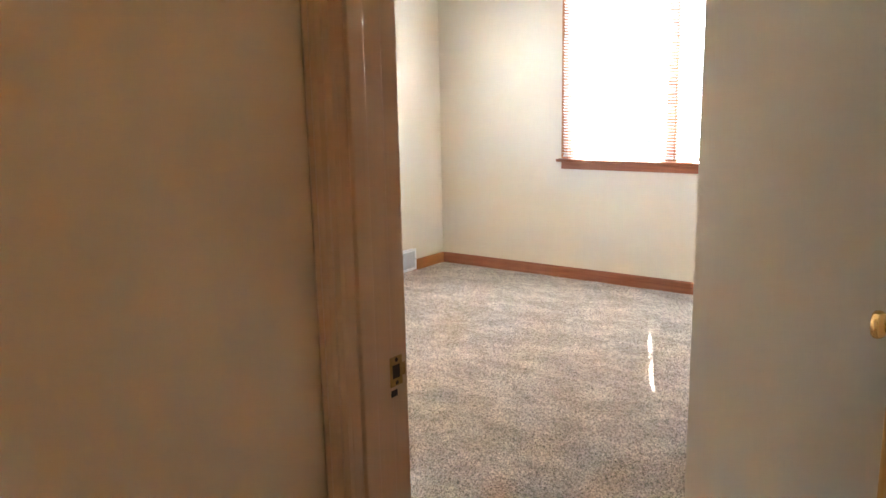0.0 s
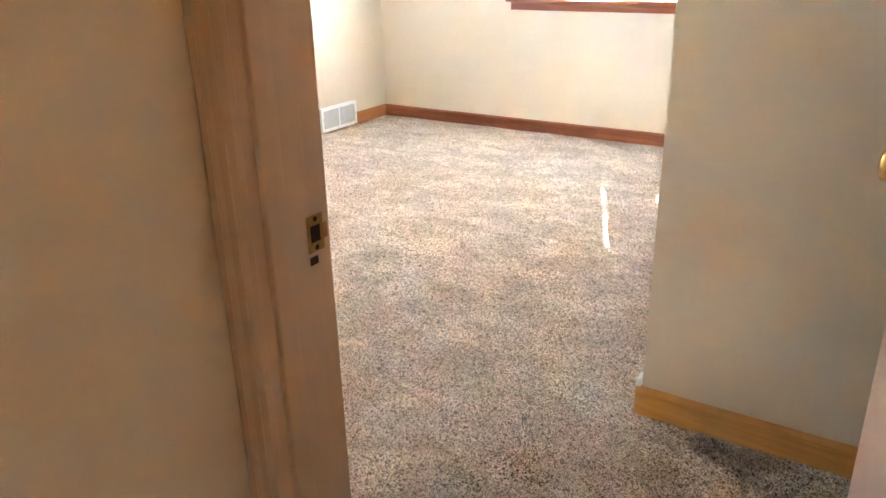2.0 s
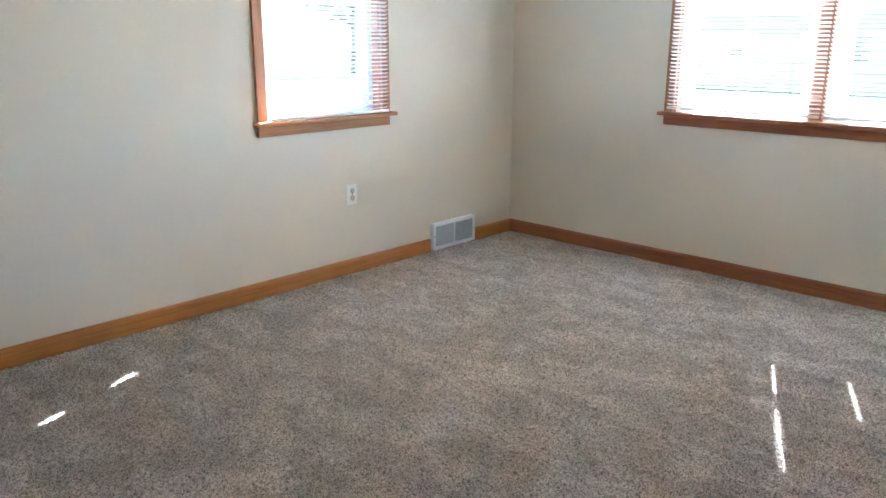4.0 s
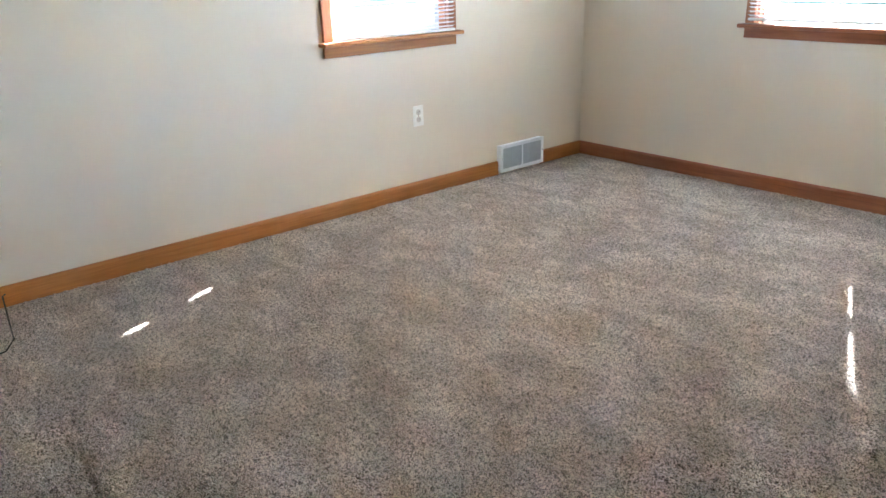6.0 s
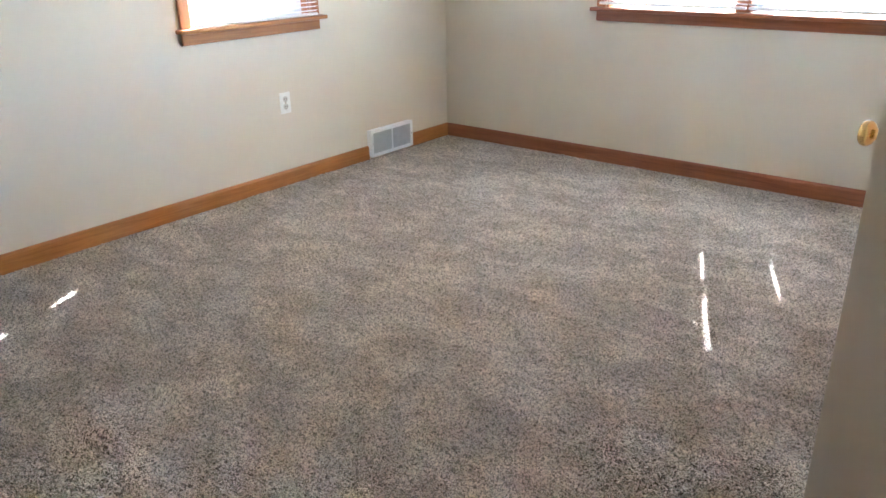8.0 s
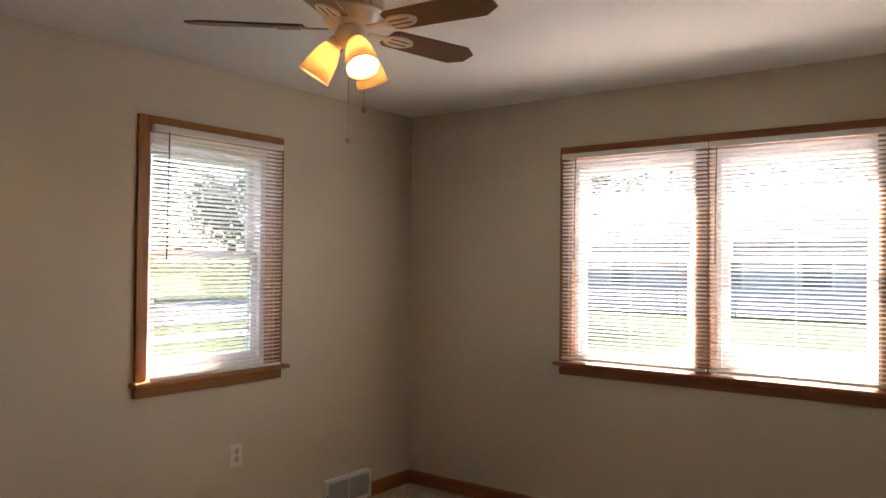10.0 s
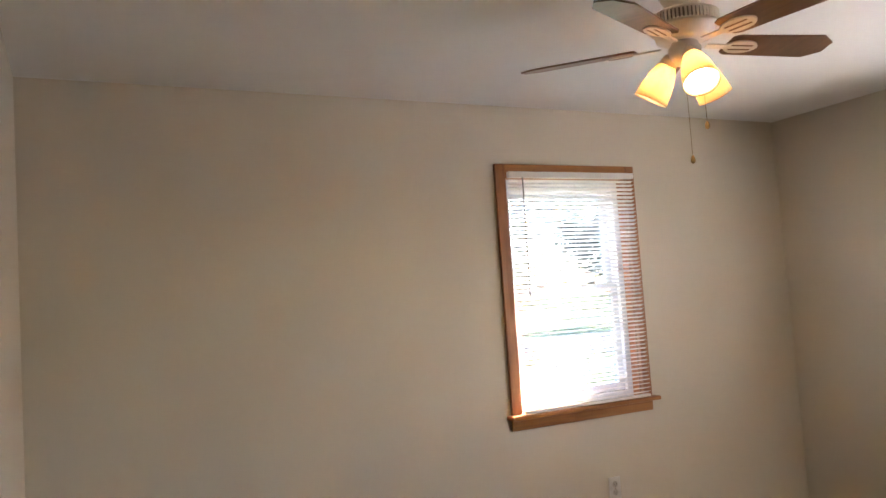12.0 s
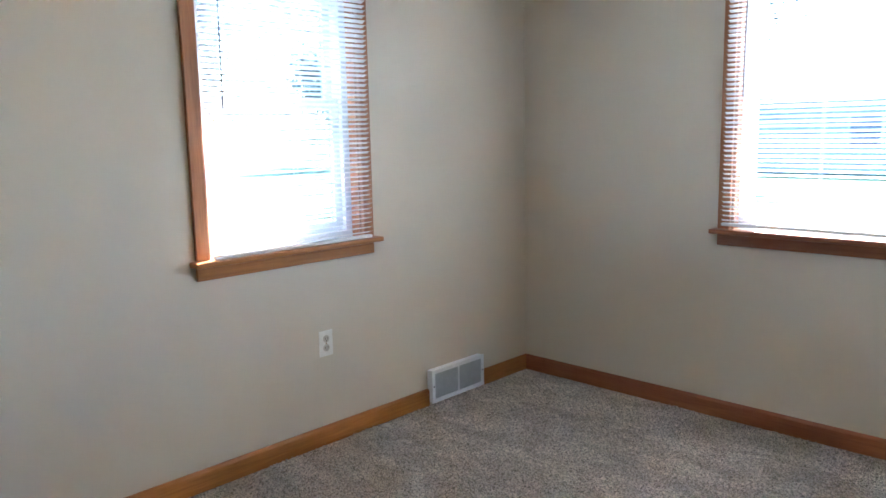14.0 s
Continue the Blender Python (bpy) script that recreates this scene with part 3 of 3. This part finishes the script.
# ---- small fixtures on the walls ----
def outlet(at):
    o = thing("wall_outlet", at, "white duplex wall outlet on the beige wall", "outlet")
    part("cover_plate", boxes((-0.036, 0.036, 0, 0.005, -0.057, 0.057), bevel=0.002), PLATE, o)
    for z in (-0.02, 0.02):
        r = part("receptacle", lathe([(0, 0.0025), (0.0155, 0.0025), (0.0165, 0.001), (0.0165, -0.001)], 20, pose(0, 0.005, z, -90, 0, 0)), OUTLET, o, "grey-beige socket face")
        for x, hh in ((-0.0065, 0.0045), (0.0065, 0.0035)):
            part("slot", boxes((x - 0.0012, x + 0.0012, 0.0074, 0.0079, z + 0.002 - hh, z + 0.002 + hh)), DARK, r)
        part("ground_hole", boxes((-0.0022, 0.0022, 0.0074, 0.0079, z - 0.011, z - 0.007)), DARK, r)
    part("screw", lathe([(0, 0.0015), (0.003, 0.001), (0.0035, 0)], 10, pose(0, 0.005, 0, -90, 0, 0)), BRASS_DULL, o)
    return o


outlet(pose(0.0005, -1.405, 0.455, 0, 0, -90))


def register(at, width, height):
    """A wall register that stands off the baseboard: a sloped box with a frame, a centre bar and many fine louvres."""
    o = thing("heating_register", at, "white enamelled metal heating register at the baseboard", "vent")
    d = 0.04
    f = 0.02
    part("box", boxes((-width / 2 + 0.004, width / 2 - 0.004, 0, d - 0.006, 0.004, height - 0.004)), VENT, o)
    part("frame", boxes((-width / 2, width / 2, d - 0.006, d, 0, f), (-width / 2, width / 2, d - 0.006, d, height - f, height),
                        (-width / 2, -width / 2 + f, d - 0.006, d, f, height - f), (width / 2 - f, width / 2, d - 0.006, d, f, height - f),
                        (-0.005, 0.005, d - 0.006, d - 0.001, f, height - f)), VENT, o)
    part("backing", boxes((-width / 2 + f, width / 2 - f, d - 0.0058, d - 0.0052, f, height - f)), VENT_GREY, o)
    n = 15
    for k in range(n):
        z = f + (height - 2 * f) * (k + 0.5) / n
        for x0, x1 in ((-width / 2 + f, -0.006), (0.006, width / 2 - f)):
            bm = bmesh.new()
            box(bm, x0, x1, -0.0028, 0.0028, -0.0005, 0.0005, m=pose(0, d - 0.0035, z, 35, 0, 0))
            part("louvre", bm, VENT_GREY, o)
    for x in (-width / 2 + 0.011, width / 2 - 0.011):
        part("screw", lathe([(0, 0.0016), (0.003, 0.001), (0.0036, 0)], 10, pose(x, d, height / 2, -90, 0, 0)), DARK, o, "dark screw head")
    return o


register(pose(0.0005, (VY0 + VY1) / 2 - 0.006, 0.016, 0, 0, -90), 0.386, 0.169)

cable = tagged(part("cable", tube([(0.016, -3.56, 0.055), (0.05, -3.575, 0.06), (0.13, -3.585, 0.035), (0.24, -3.60, 0.010), (0.36, -3.615, 0.006), (0.45, -3.66, 0.006), (0.46, -3.72, 0.006), (0.36, -3.76, 0.006), (0.2, -3.78, 0.006), (0.03, -3.82, 0.006)], 0.0032, 8), CABLE, smooth=True),
               "thin black cable looping out over the carpet", "cable")


# ---- ceiling fan ----
def ceiling_fan(at, first):
    """Local z is measured down from the ceiling."""
    f = thing("ceiling_fan", at, "cream five-blade ceiling fan with three lit amber glass shades", "ceiling fan")
    part("canopy", lathe([(0, 0), (0.066, 0), (0.068, -0.006), (0.064, -0.018), (0.055, -0.036), (0.049, -0.052), (0.047, -0.066), (0, -0.066)], 32), FAN_WHITE, f, smooth=True)
    part("canopy_ring", lathe([(0.0675, -0.001), (0.070, -0.003), (0.0685, -0.0065)], 32), DARK, f, "thin dark seam")
    part("motor_housing", lathe([(0, -0.056), (0.052, -0.057), (0.086, -0.064), (0.104, -0.075), (0.107, -0.080), (0.107, -0.112), (0.110, -0.117), (0.104, -0.123), (0.092, -0.136), (0.088, -0.154), (0.060, -0.162), (0, -0.162)], 40), FAN_WHITE, f, smooth=True)
    # Grey band behind the fins: the slots' shade is put into its colour.
    part("vent_band", lathe([(0.1065, -0.081), (0.1085, -0.082), (0.1085, -0.111), (0.1065, -0.112)], 40), SLOT_SHADE, f, "grey band for the shade in the slots between the fins", smooth=True)
    fin = boxes((0.106, 0.1145, -0.0030, 0.0030, -0.113, -0.079))
    me = bpy.data.meshes.new("vent_fin")
    fin.to_mesh(me)
    me.materials.append(FAN_WHITE)
    fin.free()
    for k in range(56):
        o = new("vent_fin", me)
        o.parent = f
        o.matrix_basis = pose(0, 0, 0, 0, 0, 360 * k / 56)
    part("switch_housing", lathe([(0, -0.162), (0.040, -0.164), (0.044, -0.170), (0.044, -0.178), (0.052, -0.182), (0.052, -0.211), (0.046, -0.226), (0.030, -0.236), (0, -0.238)], 32), FAN_WHITE, f, smooth=True)
    bm = bmesh.new()
    outline = [(0.155, -0.045), (0.175, -0.056), (0.49, -0.066), (0.545, -0.030), (0.545, 0.030), (0.49, 0.066), (0.175, 0.056), (0.155, 0.045)]
    lo = [bm.verts.new((x, y, -0.003)) for x, y in outline]
    up = [bm.verts.new((x, y, 0.003)) for x, y in outline]
    bm.faces.new(list(reversed(lo)))
    bm.faces.new(up)
    for i in range(len(outline)):
        j = (i + 1) % len(outline)
        bm.faces.new((lo[i], lo[j], up[j], up[i]))
    blade_me = bpy.data.meshes.new("blade")
    bm.to_mesh(blade_me)
    bm.free()
    blade_me.materials.append(BLADE)
    bm = bmesh.new()
    box(bm, 0.075, 0.17, -0.012, 0.012, -0.010, -0.004, bevel=0.002)
    for r, w, a0, a1 in ((0.040, 0.006, 0, 16),):
        ring_o = [bm.verts.new((0.205 + 0.062 * math.cos(2 * math.pi * k / 20), 0.036 * math.sin(2 * math.pi * k / 20), -0.004)) for k in range(20)]
        ring_i = [bm.verts.new((0.205 + 0.062 * math.cos(2 * math.pi * k / 20), 0.036 * math.sin(2 * math.pi * k / 20), -0.010)) for k in range(20)]
        bm.faces.new(ring_o)
        bm.faces.new(list(reversed(ring_i)))
        for k in range(20):
            bm.faces.new((ring_o[k], ring_i[k], ring_i[(k + 1) % 20], ring_o[(k + 1) % 20]))
    bmesh.ops.recalc_face_normals(bm, faces=bm.faces)
    arm_me = bpy.data.meshes.new("blade_arm")
    bm.to_mesh(arm_me)
    bm.free()
    arm_me.materials.append(FAN_WHITE)
    slot = boxes((0.165, 0.245, -0.0035, 0.0035, -0.0108, -0.0098))
    slot_me = bpy.data.meshes.new("arm_slot")
    slot.to_mesh(slot_me)
    slot.free()
    slot_me.materials.append(BLADE)
    for k in range(5):
        m = pose(0, 0, -0.168, 0, 0, first + 72 * k) @ pose(0, 0, 0, -12, 0, 0)
        bl = new("blade", blade_me)
        bl["label"] = "brown wood-grain fan blade with clipped corners"
        ar = new("blade_arm", arm_me)
        for o in (bl, ar):
            o.parent = f
            o.matrix_basis = m
        for y in (-0.012, 0.012):
            s = new("arm_slot", slot_me)
            s.parent = ar
            s.matrix_basis = Matrix.Translation((0, y, 0))
    prof = [(0.026, 0.0), (0.030, -0.006), (0.036, -0.02), (0.046, -0.05), (0.053, -0.09), (0.056, -0.118), (0.0585, -0.126), (0.056, -0.126), (0.053, -0.116), (0.050, -0.09), (0.043, -0.05), (0.033, -0.02), (0.027, -0.007)]
    for k, a in enumerate((FAN_A, FAN_A + 120, FAN_A + 240)):
        m = pose(0, 0, -0.219, 0, 0, a) @ Matrix.Translation((0.054, 0, 0)) @ pose(0, 0, 0, 0, -32, 0)
        arm = part("light_arm", lathe([(0, 0.02), (0.020, 0.02), (0.028, 0.004), (0.029, -0.012), (0, -0.012)], 20, m), FAN_WHITE, f, smooth=True)
        sh = part("glass_shade", lathe(prof + [prof[0]], 28, m @ Matrix.Translation((0, 0, -0.008))), SHADE, f, "amber frosted glass shade, lit", smooth=True)
        part("bulb", lathe([(0, -0.02), (0.012, -0.022), (0.014, -0.04), (0.024, -0.062), (0.029, -0.082), (0.025, -0.1), (0.012, -0.110), (0, -0.112)], 18, m), BULB, sh, "lit bulb", smooth=True)
    for x, y, z1 in ((0.028, -0.036, -0.554), (0.052, 0.014, -0.447)):
        ch = part("pull_chain", tube([(x, y, -0.20), (x, y, z1)], 0.0009, 5), BRASS_DULL, f, "fine beaded brass chain")
        part("pull_knob", lathe([(0, 0.012), (0.004, 0.010), (0.0075, 0.0), (0.008, -0.008), (0.004, -0.014), (0, -0.015)], 14, pose(x, y, z1)), BRASS_DULL, ch, "small wooden pull", smooth=True)
    return f


FAN_A = 214
ceiling_fan(pose(1.384, -2.040, H), 5.8)

hall_light = thing("hall_ceiling_light", pose(4.0, -5.25, H), "warm glass globe lamp on the hallway ceiling", "ceiling lamp")
part("base", lathe([(0, 0), (0.09, 0), (0.09, -0.02), (0.07, -0.03), (0, -0.03)], 28), FAN_WHITE, hall_light, smooth=True)
part("globe", lathe([(0.07, -0.03), (0.10, -0.05), (0.115, -0.09), (0.10, -0.13), (0.06, -0.155), (0, -0.162)], 28), HALL_GLOW, hall_light, "lit warm glass globe", smooth=True)


# ---- outside ----
GZ = -0.55
bm = bmesh.new()
bmesh.ops.create_grid(bm, x_segments=2, y_segments=2, size=400, matrix=Matrix.Translation((0, 0, GZ)))
tagged(part("ground", bm, LAWN), "green mown lawn reaching the horizon", "lawn", kind="structure")
tagged(part("road", boxes((-27.0, -17.0, -200, 200, GZ - 0.1, GZ + 0.02)), ASPHALT), "pale worn asphalt street", "road", kind="structure")
tagged(part("pavement", boxes((-14.0, -12.9, -200, 200, GZ - 0.1, GZ + 0.05)), CONCRETE), "pale concrete pavement beside the lawn", "pavement", kind="structure")
tagged(part("driveway", boxes((-3.0, 9.0, 0.9, 15.0, GZ - 0.1, GZ + 0.03)), CONCRETE), "pale concrete driveway", "driveway", kind="structure")


def tree(at, height, spread, seed, label):
    rng = random.Random(seed)
    t = thing("tree", at, label, "tree")
    trunk_h = height * 0.4
    bm = tube([(0, 0, -0.1), (0.03, 0.02, trunk_h * 0.5), (-0.02, 0.05, trunk_h), (0.1, 0, height * 0.75)], [0.24, 0.19, 0.15, 0.05], 10)
    part("trunk", bm, BARK, t)
    tips = []
    for k in range(9):
        a = k * 2.4 + rng.random()
        z0 = trunk_h * (0.75 + 0.06 * k)
        r = spread * rng.uniform(0.5, 0.85)
        tip = (r * math.cos(a), r * math.sin(a), z0 + height * rng.uniform(0.15, 0.4))
        part("limb", tube([(0, 0.03, z0), (tip[0] * 0.5, tip[1] * 0.5, z0 + (tip[2] - z0) * 0.6), tip], [0.08, 0.05, 0.02], 6), BARK, t)
        tips.append(tip)
    verts, faces = [], []
    for tip in tips + [(0, 0, height * 0.85)]:
        for _ in range(900):
            d = Vector((rng.gauss(0, 1), rng.gauss(0, 1), rng.gauss(0, 0.75))) * spread * 0.24
            p = Vector(tip) + d
            n = Vector((rng.gauss(0, 1), rng.gauss(0, 1), rng.gauss(0, 1))).normalized()
            u = n.orthogonal().normalized() * rng.uniform(0.07, 0.15)
            w2 = n.cross(u) * 0.6
            i = len(verts)
            verts += [p - u, p + w2, p + u, p - w2]
            faces.append((i, i + 1, i + 2, i + 3))
    me = bpy.data.meshes.new("crown")
    me.from_pydata(verts, [], faces)
    me.materials.append(LEAF)
    c = new("crown", me)
    c.parent = t
    return t


tree(pose(-31, 24.3, GZ), 7.4, 3.5, 3, "leafy green tree across the road")
tree(pose(-36, 40.0, GZ), 9.0, 3.6, 11, "leafy green tree far beyond the road")
tree(pose(-11.5, 20.0, GZ), 9.5, 4.6, 5, "large leafy tree beside the driveway")


def house(at, wx, wy, label):
    h = thing("house", at, label, "house")
    part("wall", boxes((0, wx, 0, wy, 0, 2.9)), SIDING, h)
    for k in range(14):
        part("siding_board", boxes((-0.012, wx + 0.012, -0.014, 0, 0.3 + 0.18 * k, 0.3 + 0.18 * k + 0.17)), SIDING, h)
    bm = bmesh.new()
    v = [bm.verts.new(p) for p in ((-0.4, -0.4, 2.9), (wx + 0.4, -0.4, 2.9), (wx + 0.4, wy + 0.4, 2.9), (-0.4, wy + 0.4, 2.9), (-0.4, wy / 2, 4.6), (wx + 0.4, wy / 2, 4.6))]
    for f in ((0, 1, 5, 4), (2, 3, 4, 5), (0, 4, 3), (1, 2, 5), (3, 2, 1, 0)):
        bm.faces.new([v[i] for i in f])
    bmesh.ops.recalc_face_normals(bm, faces=bm.faces)
    part("roof", bm, SHINGLE, h)
    for x in (0.2, 0.55, 0.8):
        w2 = part("window", boxes((wx * x - 0.05, wx * x + 1.15, -0.05, -0.015, 1.0, 2.2)), VINYL, h)
        part("pane", boxes((wx * x + 0.03, wx * x + 1.07, -0.06, -0.05, 1.08, 2.12)), DARK_GLASS, w2)
    return h


house(pose(-13.5, 27.5, GZ), 13.0, 8.0, "grey sided single-storey house behind the lawn")
house(pose(-46, 3, GZ, 0, 0, 90), 12.0, 8.0, "grey sided single-storey house across the street")
